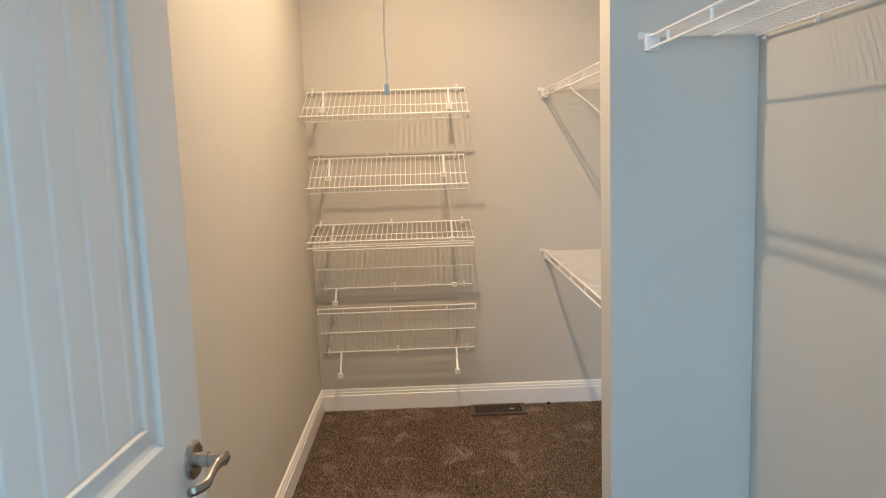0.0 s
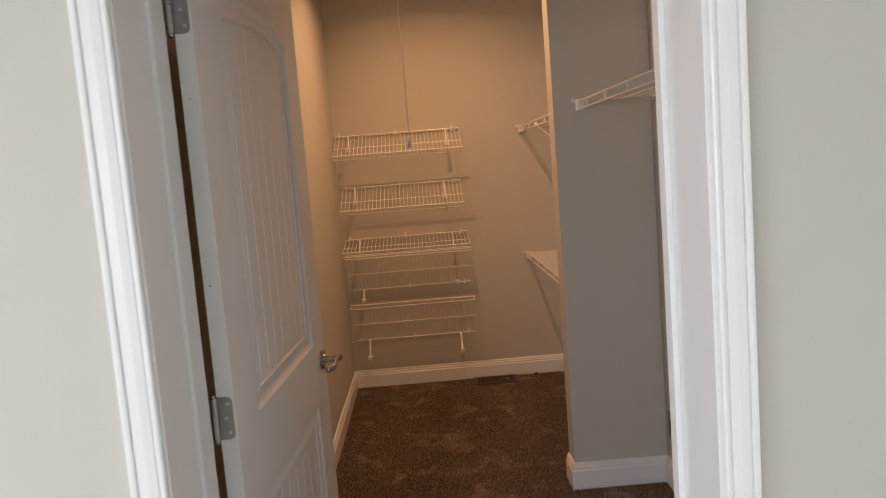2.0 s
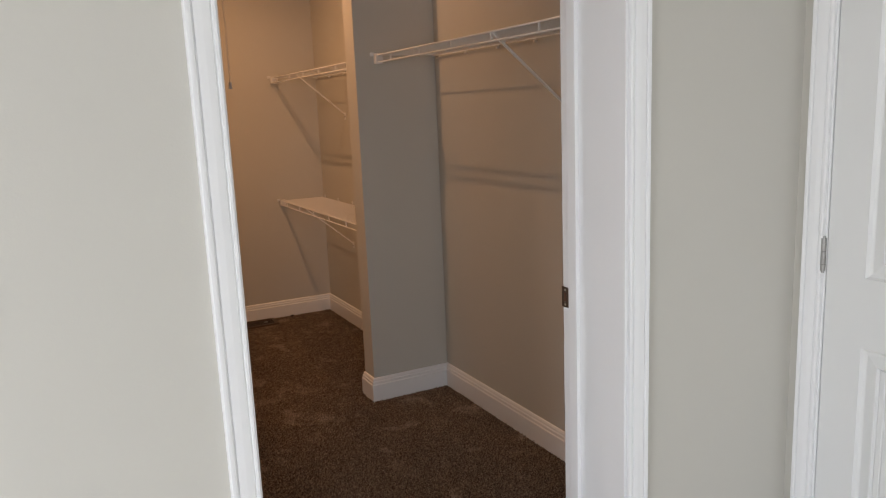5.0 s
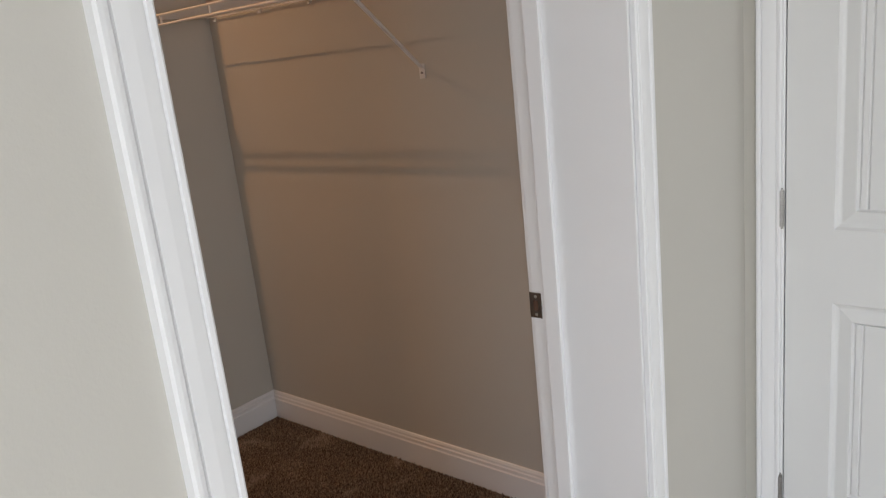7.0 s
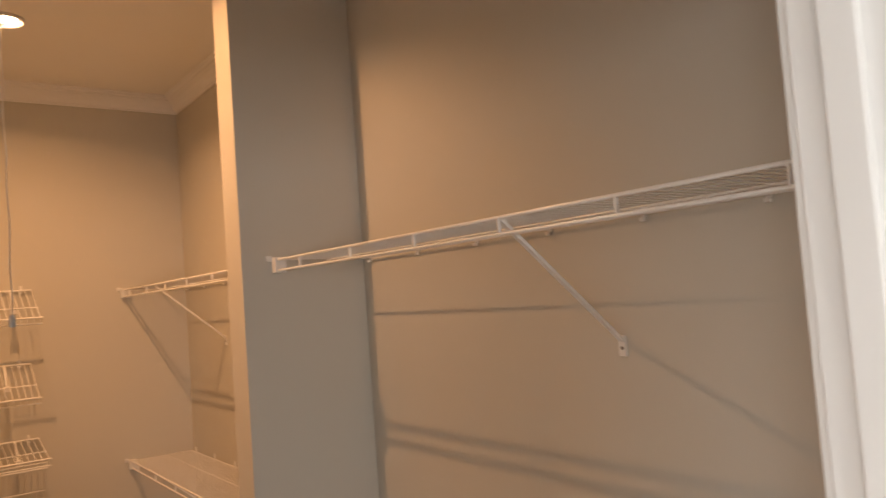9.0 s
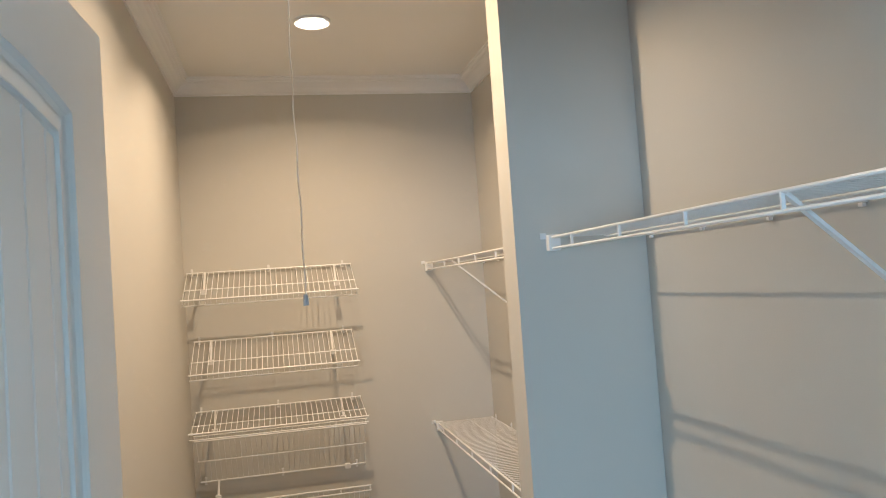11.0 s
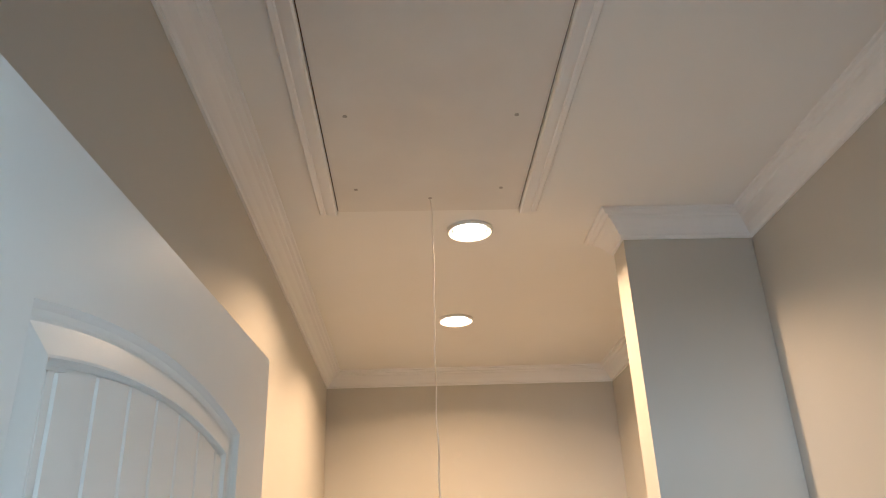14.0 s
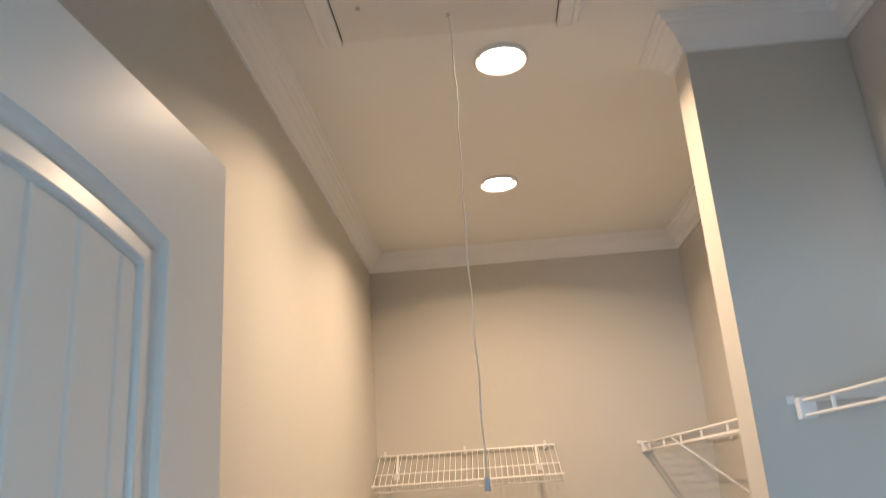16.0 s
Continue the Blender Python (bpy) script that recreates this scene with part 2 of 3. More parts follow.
CLOSET = [(DR_ + 0.064, YI), (XR, YI), (XR, SY0), (SX, SY0), (SX, SY1), (XR, SY1), (XR, 0), (0, 0), (0, YI), (DL - 0.064, YI)]
BASE_PROFILE = [(0, 0.0), (0.016, 0.0), (0.016, 0.089), (0.0125, 0.093), (0.0125, 0.105), (0.009, 0.109), (0.0085, 0.117), (0.005, 0.123), (0.0, 0.125)]
bm = bmesh.new()
rings(bm, mitred(CLOSET, BASE_PROFILE, False), False)
tagged(part("baseboard", bm, TRIM), "white stepped baseboard round the closet", "baseboard", kind="structure")
CROWN_PROFILE = [(0, HC - 0.083), (0.008, HC - 0.083), (0.010, HC - 0.074), (0.016, HC - 0.070), (0.026, HC - 0.052), (0.044, HC - 0.032), (0.054, HC - 0.026), (0.056, HC - 0.020), (0.066, HC - 0.016), (0.070, HC - 0.008), (0.078, HC - 0.006), (0.080, HC - 0.0005), (0, HC - 0.0005)]
bm = bmesh.new()
rings(bm, mitred([(0, YI), *CLOSET[1:8]], CROWN_PROFILE, True), True)
tagged(part("crown_trim", bm, TRIM), "white crown moulding with mitred corners", "crown moulding", kind="structure")

CASING = [(0.0, 0.0), (0.0, 0.009), (0.003, 0.0115), (0.008, 0.0115), (0.0095, 0.0085), (0.0112, 0.0085), (0.0125, 0.011), (0.026, 0.0135), (0.041, 0.0145), (0.0425, 0.0115), (0.0440, 0.0115), (0.0455, 0.0165), (0.050, 0.0175), (0.0545, 0.0175), (0.057, 0.014), (0.057, 0.0)]


def casing(name, place, x0, x1, h, label):
    """Three mitred lengths of fluted casing round an opening, in a local plane that looks to -y."""
    bm = bmesh.new()
    rings(bm, [[(x0 - a, -b, 0) for a, b in CASING], [(x0 - a, -b, h + a) for a, b in CASING], [(x1 + a, -b, h + a) for a, b in CASING], [(x1 + a, -b, 0) for a, b in CASING]], False)
    ob = tagged(part(name, bm, TRIM), label, "door casing", kind="structure")
    ob.matrix_world = place
    return ob


casing("trim", pose(0, YO, 0), DL - 0.004, DR_ + 0.008, DH, "white fluted casing round the closet doorway")
casing("trim", Matrix.Translation((0, YI, 0)) @ pose(0, 0, 0, 0, 0, 180), -DR_ - 0.006, -DL + 0.006, DH, "white fluted casing inside the closet")
casing("trim", Matrix.Translation((BXR, 0, 0)) @ pose(0, 0, 0, 0, 0, -90), -R2A - 0.006, -R2B + 0.006, DH, "white fluted casing round the closed door")


def jamb(name, place, x0, x1, depth, stop, rebate, label, hang=0.0):
    """Side and head boards of a doorway with a stop; local y runs into the wall from the face at 0."""
    top = root(name, label, "door frame", kind="structure")
    for n, b in (("side_jamb", (x0 - 0.018, x0, 0.001, depth - 0.001, 0.0, DH)), ("side_jamb", (x1, x1 + 0.018, 0.001, depth - 0.001, 0.0, DH)), ("head_jamb", (x0 - 0.018, x1 + 0.018, 0.001, depth - 0.001, DH, DH + 0.018)),
                 ("door_stop", (x0, x0 + 0.008, stop - hang, rebate - hang, 0.0, DH - 0.012)), ("door_stop", (x1 - 0.012, x1, stop, rebate, 0.0, DH - 0.012)), ("door_stop", (x0, x1, stop, rebate, DH - 0.012, DH))):
        bm = bmesh.new()
        box(bm, *b, bevel=0.002)
        part(n, bm, TRIM, top)
    top.matrix_world = place
    return top


jamb_1 = jamb("door_frame_1", pose(0, YO, 0), DL, DR_, YI - YO, 0.178, 0.213, "white painted deep jamb of the closet doorway", 0.030)
jamb_2 = jamb("door_frame_2", Matrix.Translation((BXR, 0, 0)) @ pose(0, 0, 0, 0, 0, -90), -R2A, -R2B, T, 0.045, 0.08, "white painted jamb of the closed door")


def strike():
    bm = bmesh.new()
    box(bm, DR_ - 0.0025, DR_ - 0.0002, -3.714, -3.685, 0.917, 0.974, bevel=0.0008)
    ob = tagged(part("strike_plate", bm, STRIKEM), "dark nickel strike plate on the door jamb", "strike plate")
    bm = bmesh.new()
    box(bm, DR_ - 0.0030, DR_ - 0.0022, -3.706, -3.695, 0.934, 0.957)
    part("latch_hole", bm, DARK_BROWN, ob)
    for z in (0.925, 0.966):
        bm = bmesh.new()
        tube(bm, (DR_ - 0.0038, -3.701, z), (DR_ - 0.002, -3.701, z), 0.0035, 10)
        part("screw", bm, SCREW, ob)


strike()


# ---- doors ----
def arch(x0, x1, z_side, rise, n=18):
    """Points of a shallow arch from left to right."""
    half = (x1 - x0) / 2
    rad = (half * half + rise * rise) / (2 * rise)
    a = math.asin(half / rad)
    return [((x0 + x1) / 2 + rad * math.sin(-a + 2 * a * i / n), z_side + rise - rad + rad * math.cos(-a + 2 * a * i / n)) for i in range(n + 1)]


def plank_door(name, W, label, stile=0.160):
    """Moulded two-panel door with an arched upper panel of planks. Hinge edge at x = 0, shown face at y = 0, looking to -y."""
    t, d = 0.035, 0.0125
    H0, H1 = 0.012, 2.046
    low0, low1, up0, up1, rise = 0.24, 0.805, 0.990, 1.888, 0.034
    x0, x1 = stile, W - stile + 0.005
    top = root(name, label, "door", kind="structure")
    bm = bmesh.new()
    box(bm, 0, W, d, t - d, H0, H1)
    part("door_core", bm, DOORM, top)
    curve = arch(x0, x1, up1, rise)
    for face, (ya, yb) in enumerate(((0.0, d), (t - d, t))):
        for n, pts in (("stile", [(0, H0), (x0, H0), (x0, H1), (0, H1)]), ("stile", [(x1, H0), (W, H0), (W, H1), (x1, H1)]), ("rail", [(x0, H0), (x1, H0), (x1, low0), (x0, low0)]), ("rail", [(x0, low1), (x1, low1), (x1, up0), (x0, up0)]), ("rail", [*curve, (x1, H1), (x0, H1)])):
            bm = bmesh.new()
            prism(bm, pts, ya, yb)
            part(n, bm, DOORM, top)
        sgn, ys = (1, ya) if face == 0 else (-1, yb)
        # sloped sticking round each panel
        for pts in ([(x0, low0), (x1, low0), (x1, low1), (x0, low1)], [(x0, up0), (x1, up0), *curve[::-1]]):
            cx, cz = sum(p[0] for p in pts) / len(pts), sum(p[1] for p in pts) / len(pts)
            pr = ((0.0, 0.0003), (0.002, 0.0030), (0.006, 0.0075), (0.012, 0.0098), (0.0155, 0.0100), (0.0175, 0.0094), (0.042, 0.0042), (0.0445, 0.0045), (0.0465, 0.0085), (0.050, 0.0122))
            bm = bmesh.new()
            path = [Vector(p) for p in pts]
            k = len(path)
            st_rings = []
            for i in range(k):
                p = path[i]
                e0, e1 = (p - path[i - 1]).normalized(), (path[(i + 1) % k] - p).normalized()
                n0, n1 = Vector((-e0.y, e0.x)), Vector((-e1.y, e1.x))
                m = (n0 + n1) / max(0.3, 1 + n0.dot(n1))
                st_rings.append([(p.x + m.x * o, ys + sgn * dep, p.y + m.y * o) for o, dep in pr])
            rings(bm, st_rings, True, False)
            part("panel_moulding", bm, DOORM, top, smooth=False)
        # planks with V joints
        gx0, gx1 = x0 + 0.050, x1 - 0.050
        cuts = [gx0] + [gx0 + 0.018 + 0.0743 * i for i in range(12) if gx0 + 0.018 + 0.0743 * i < gx1 - 0.015] + [gx1]
        inner = arch(gx0, gx1, up1 - 0.046, rise - 0.004, 64)

        def top_at(x):
            return min(inner, key=lambda q: abs(q[0] - x))[1]
        for a, b in zip(cuts, cuts[1:]):
            g = 0.0035
            for z0, tops in ((low0 + 0.050, None), (up0 + 0.050, True)):
                zs = [top_at(a + f * (b - a)) for f in (0.0, 0.25, 0.5, 0.75, 1.0)] if tops else [low1 - 0.050] * 5
                yb0 = ys + sgn * (d - 0.0002)
                yt = ys + sgn * (d - 0.0042)
                base = [(a, z0), (b, z0)] + [(b - f * (b - a), z) for f, z in zip((0, .25, .5, .75, 1), zs[::-1])]
                face_ = [(min(max(x, a + g), b - g), z) for x, z in base]
                bm = bmesh.new()
                rings(bm, [[(x, yb0, z) for x, z in base], [(x, yt, z) for x, z in face_]], False)
                part("plank", bm, DOORM, top)
    return top


def knuckle(x, z):
    """The knuckle of a butt hinge: five rolls and the pin's two ends."""
    bm = bmesh.new()
    for i in range(5):
        tube(bm, (x, 0, z - 0.0445 + i * 0.0178 + 0.0004), (x, 0, z - 0.0445 + (i + 1) * 0.0178 - 0.0004), 0.0076, 12)
    tube(bm, (x, 0, z + 0.0445), (x, 0, z + 0.050), 0.0048, 12)
    tube(bm, (x, 0, z - 0.0505), (x, 0, z - 0.0445), 0.0048, 12)
    return bm


def door_hinge(parent, pin, z, leaf_box):
    h = new("hinge")
    h.parent = parent
    bm = knuckle(pin[0], z)
    bmesh.ops.translate(bm, verts=bm.verts, vec=(0, pin[1], 0))
    part("knuckle", bm, STEEL, h, smooth=False)
    if leaf_box:
        a, b, y0, y1 = leaf_box
        # leaf with rounded outer corners, in y and z
        r, hh = 0.012, 0.0445
        sg = 1 if y1 > y0 else -1
        pts = [(y0, z - hh), *((y1 - sg * (r - r * math.sin(q)), z - hh + r - r * math.cos(q)) for q in (0, .4, .8, 1.2, 1.57)), *((y1 - sg * (r - r * math.cos(q)), z + hh - r + r * math.sin(q)) for q in (0, .4, .8, 1.2, 1.57)), (y0, z + hh)]
        bm = bmesh.new()
        va = [bm.verts.new((a, y, zz)) for y, zz in pts]
        vb = [bm.verts.new((b, y, zz)) for y, zz in pts]
        bm.faces.new(va)
        bm.faces.new(vb[::-1])
        for i in range(len(va)):
            j = (i + 1) % len(va)
            bm.faces.new((va[i], vb[i], vb[j], va[j]))
        part("leaf", bm, STEEL, h)
        for dz, f in ((-0.030, 0.7), (0.0, 0.55), (0.030, 0.7)):
            bm = bmesh.new()
            tube(bm, (a - 0.001, y0 + (y1 - y0) * f, z + dz), (a + 0.001, y0 + (y1 - y0) * f, z + dz), 0.0036, 10)
            part("screw", bm, SCREW, h)
    return h


def lever(parent, x, z, y0, way, to):
    """Lever handle: rose, neck and a bent lever. way: which side of the door; to: which way the lever points."""
    h = new("lever_handle")
    h.parent = parent
    tagged(h, "satin nickel lever handle on a round rose")
    bm = bmesh.new()
    tube(bm, (x, y0, z), (x, y0 + way * 0.006, z), 0.0335, 32)
    tube(bm, (x, y0 + way * 0.006, z), (x, y0 + way * 0.010, z), 0.0335, 32, 0.029) if way > 0 else tube(bm, (x, y0 + way * 0.010, z), (x, y0 + way * 0.006, z), 0.029, 32, 0.0335)
    part("rose", bm, NICKEL, h, smooth=False)
    bm = bmesh.new()
    tube(bm, (x, y0 + way * 0.009, z), (x, y0 + way * 0.030, z), 0.0135, 24)
    tube(bm, (x, y0 + way * 0.029, z), (x, y0 + way * 0.060, z), 0.0115, 24)
    part("neck", bm, NICKEL, h, smooth=False)
    st = []
    for i in range(15):
        f = i / 14
        u = x + to * (-0.012 + 0.118 * f)
        w = y0 + way * (0.058 - 0.012 * math.sin(math.pi * min(1, f * 1.1)) * 0.4 - 0.022 * max(0, f - 0.75) * 4 * f)
        zz = z + 0.004 * math.sin(math.pi * f * 1.6) - 0.006 * f
        hw, ht = 0.0105 - 0.002 * f, 0.0055
        st.append([(u, w + ht * math.cos(q), zz + hw * math.sin(q)) for q in [k * math.tau / 12 for k in range(12)]])
    bm = bmesh.new()
    rings(bm, st, False)
    part("lever", bm, NICKEL, h, smooth=True)
    return h


DW = 0.912
door_1 = plank_door("door_1", DW, "white moulded plank door with arched panel, standing open")
for z in (0.25, 1.030, 1.832):
    door_hinge(door_1, (-0.006, 0.040), z, (-0.0012, 0.0008, 0.036, 0.004))
lever(door_1, DW - 0.052, 0.924, 0.0, -1, -1)
lever(door_1, DW - 0.052, 0.924, 0.035, 1, -1)
bm = bmesh.new()
box(bm, DW - 0.0006, DW + 0.0012, 0.005, 0.030, 0.917, 0.973, bevel=0.0005)
part("latch_plate", bm, NICKEL, door_1)
bm = bmesh.new()
box(bm, DW + 0.001, DW + 0.010, 0.011, 0.024, 0.936, 0.954, bevel=0.002)
part("latch_bolt", bm, NICKEL, door_1)
# Nail holes as surface dots, the shade inside them given as dark colour.
for z, y in ((1.665, 0.020), (1.30, 0.022), (0.62, 0.017)):
    bm = bmesh.new()
    tube(bm, (-0.0008, y, z), (0.0004, y, z), 0.0015, 8)
    part("nail_hole_shade", bm, NEAR_BLACK, door_1)
door_1.matrix_world = pose(0.155, -3.664, 0, 0, 0, 86.55)

door_2 = plank_door("door_2", 0.795, "white moulded plank door with arched panel, closed", 0.108)
for z in (0.26, 1.038, 1.842):
    door_hinge(door_2, (-0.009, -0.0075), z, None)
door_2.matrix_world = Matrix.Translation((BXR + 0.004, R2A - 0.003, 0)) @ pose(0, 0, 0, 0, 0, -90)

# ---- bedroom windows ----
def window(name, along, across, label):
    """A frame with a mullion in an opening; along: u0, u1, z0, z1; across: 'x' or 'y' is the way it runs."""
    u0, u1, z0, z1 = along
    um = (u0 + u1) / 2
    win = root(name, label, "window", kind="structure")
    for n, (a, b, c, d) in (("window_frame", (u0, u1, z0, z0 + 0.05)), ("window_frame", (u0, u1, z1 - 0.05, z1)), ("window_frame", (u0, u0 + 0.05, z0 + 0.05, z1 - 0.05)), ("window_frame", (u1 - 0.05, u1, z0 + 0.05, z1 - 0.05)), ("mullion", (um - 0.03, um + 0.03, z0 + 0.05, z1 - 0.05))):
        bm = bmesh.new()
        if across == "x":
            box(bm, a, b, BY - T, BY - 0.06, c, d)
        else:
            box(bm, BXL - T, BXL - 0.06, a, b, c, d)
        part(n, bm, TRIM, win)


window("window_1", WINDOW, "x", "wide white-framed bedroom window full of daylight")
window("window_2", SIDE, "y", "white-framed bedroom side window full of daylight")

# ---- recessed lamps ----
def downlight(x, y):
    top = root("recessed_ceiling_light", "lit round recessed downlight with white trim ring", "ceiling light", "downlights along the closet ceiling")
    seg = 48
    ring_pts = ((0.0775, HC - 0.0004), (0.0772, HC - 0.009), (0.0735, HC - 0.0130), (0.0690, HC - 0.0120), (0.0640, HC - 0.005), (0.0555, HC + 0.012), (0.0540, HC + 0.022), (0.0600, HC + 0.022), (0.0700, HC + 0.0005))
    bm = bmesh.new()
    rings(bm, [[(x + r * math.cos(a), y + r * math.sin(a), z) for r, z in ring_pts] for a in (k * math.tau / seg for k in range(seg))], True)
    part("trim_ring", bm, TRIM, top, smooth=True)
    bm = bmesh.new()
    tube(bm, (x, y, HC + 0.014), (x, y, HC + 0.024), 0.0545, seg)
    part("diffuser", bm, GLOW, top, "glowing warm white diffuser")
    bm = bmesh.new()
    box(bm, x - 0.085, x + 0.085, y - 0.085, y + 0.085, HC + 0.061, HC + 0.09)
    part("housing", bm, NEAR_BLACK, top)


for lx, ly in LAMPS:
    downlight(lx, ly)

# ---- attic hatch with cord ----
HX0, HX1, HY0, HY1 = 0.243, 0.812, -3.36, -1.975
hatch = root("attic_hatch", "white plywood attic hatch with side trim, closed", "attic hatch", kind="structure")
bm = bmesh.new()
box(bm, HX0 + 0.003, HX1 - 0.0025, HY0, HY1, HC - 0.006, HC - 0.0005, bevel=0.001)
part("hatch_panel", bm, HATCHM, hatch)
# Dark brown strips on both sides put the gaps' shade into colour.
bm = bmesh.new()
box(bm, HX0, HX0 + 0.003, HY0, HY1, HC - 0.0012, HC - 0.0003)
part("hatch_gap_shade", bm, DARK_BROWN, hatch)
bm = bmesh.new()
box(bm, HX1 - 0.0025, HX1, HY0, HY1, HC - 0.0012, HC - 0.0003)
part("hatch_gap_shade", bm, DARK_BROWN, hatch)
for xa, sg in ((HX0, -1), (HX1, 1)):
    pr = [(0.0, 0.0), (0.0, 0.017), (0.005, 0.021), (0.012, 0.020), (0.028, 0.016), (0.036, 0.013), (0.040, 0.016), (0.052, 0.015), (0.057, 0.010), (0.057, 0.0)]
    bm = bmesh.new()
    rings(bm, [[(xa + sg * a, y, HC - 0.0002 - b) for a, b in pr] for y in (HY0, HY1)], False)
    part("hatch_trim", bm, TRIM, hatch)
# Grey discs, darker than the board, mark the screw dimples.
for x, y in ((0.31, -2.12), (0.31, -2.5), (0.74, -2.12), (0.74, -2.5), (0.53, -2.06)):
    bm = bmesh.new()
    tube(bm, (x, y, HC - 0.0072), (x, y, HC - 0.0058), 0.006, 12)
    part("screw", bm, DIMPLE, hatch)

CX, CY, CZ = 0.532, -2.045, 1.60


def pull_cord():
    top = root("pull_cord", "thin white cord with a pale blue pull, hanging from the hatch", "pull cord")
    n = 60
    st = []
    for i in range(n + 1):
        f = i / n
        z = HC - 0.006 - f * (HC - 0.006 - CZ)
        wob = 0.004 * math.sin(f * 9) * (1 - f) + 0.0015 * math.sin(f * 41)
        st.append([(CX + wob + 0.0018 * math.cos(q), CY + wob * 0.5 + 0.0018 * math.sin(q), z) for q in (k * math.tau / 6 for k in range(6))])
    bm = bmesh.new()
    rings(bm, st, False)
    part("cord", bm, CORD, top, smooth=True)
    for f in (0.13, 0.17):
        bm = bmesh.new()
        bmesh.ops.create_icosphere(bm, subdivisions=1, radius=0.0034, matrix=Matrix.Translation((CX + 0.003, CY, HC - f)))
        part("knot", bm, CORD, top)
    bm = bmesh.new()
    tube(bm, (CX, CY, CZ - 0.018), (CX, CY, CZ + 0.010), 0.0080, 16, 0.0060)
    part("pull", bm, PULL, top, "pale blue plastic bell pull")


pull_cord()

# ---- floor register ----
VX0, VX1, VY0, VY1 = 0.825, 1.125, -0.190, -0.032


def register():
    top = root("floor_register", "brown metal floor register set in the carpet", "floor vent")
    bm = bmesh.new()
    for b in ((VX0, VX1, VY0, VY0 + 0.022), (VX0, VX1, VY1 - 0.022, VY1), (VX0, VX0 + 0.024, VY0 + 0.022, VY1 - 0.022), (VX1 - 0.024, VX1, VY0 + 0.022, VY1 - 0.022)):
        box(bm, *b, 0.004, 0.016)
    part("register_frame", bm, BRONZE, top)
    # Flat sheet under the louvres: the opening's inner shade as near-black colour.
    bm = bmesh.new()
    box(bm, VX0 + 0.024, VX1 - 0.024, VY0 + 0.022, VY1 - 0.022, 0.0075, 0.009)
    part("duct_shade", bm, NEAR_BLACK, top)
    n = 20
    bm = bmesh.new()
    box(bm, -0.0014, 0.0014, VY0 + 0.022, VY1 - 0.022, 0.009, 0.0145)
    me = finish("louvre", bm, BRONZE)
    for i in range(1, n):
        ob = new("louvre", me)
        ob.parent = top
        ob.location.x = VX0 + 0.024 + (VX1 - VX0 - 0.048) * i / n
    bm = bmesh.new()
    box(bm, 1.035, 1.062, -0.120, -0.112, 0.014, 0.018, bevel=0.001)
    part("damper_lever", bm, SCREW, top)


register()
bm = bmesh.new()
bmesh.ops.create_icosphere(bm, subdivisions=2, radius=0.009, matrix=Matrix.Translation((1.262, -0.045, 0.012)) @ Matrix.Diagonal((1.3, 1, 0.8, 1)))
tagged(part("carpet_lint", bm, NEAR_BLACK), "small dark lint clump lying on the carpet", "lint")


# ---- wire shelves ----
def wire_mesh(length, r, name="wire"):
    bm = bmesh.new()
    tube(bm, (0, 0, 0), (length, 0, 0), r, 6)
    return finish(name, bm, VINYL)


def clip(parent, place, s=1.0):
    """A plastic wall clip: plate, hook and screw."""
    bm = bmesh.new()
    box(bm, -0.006 * s, 0.006 * s, 0, 0.006, -0.004, 0.026, bevel=0.0015)
    box(bm, -0.006 * s, 0.006 * s, 0.004, 0.014, -0.012, -0.004, bevel=0.0015)
    tube(bm, (0, 0.005, 0.018), (0, 0.008, 0.018), 0.003, 8)
    ob = part("wall_clip", bm, PLASTIC, parent)
    ob.matrix_local = place
    return ob


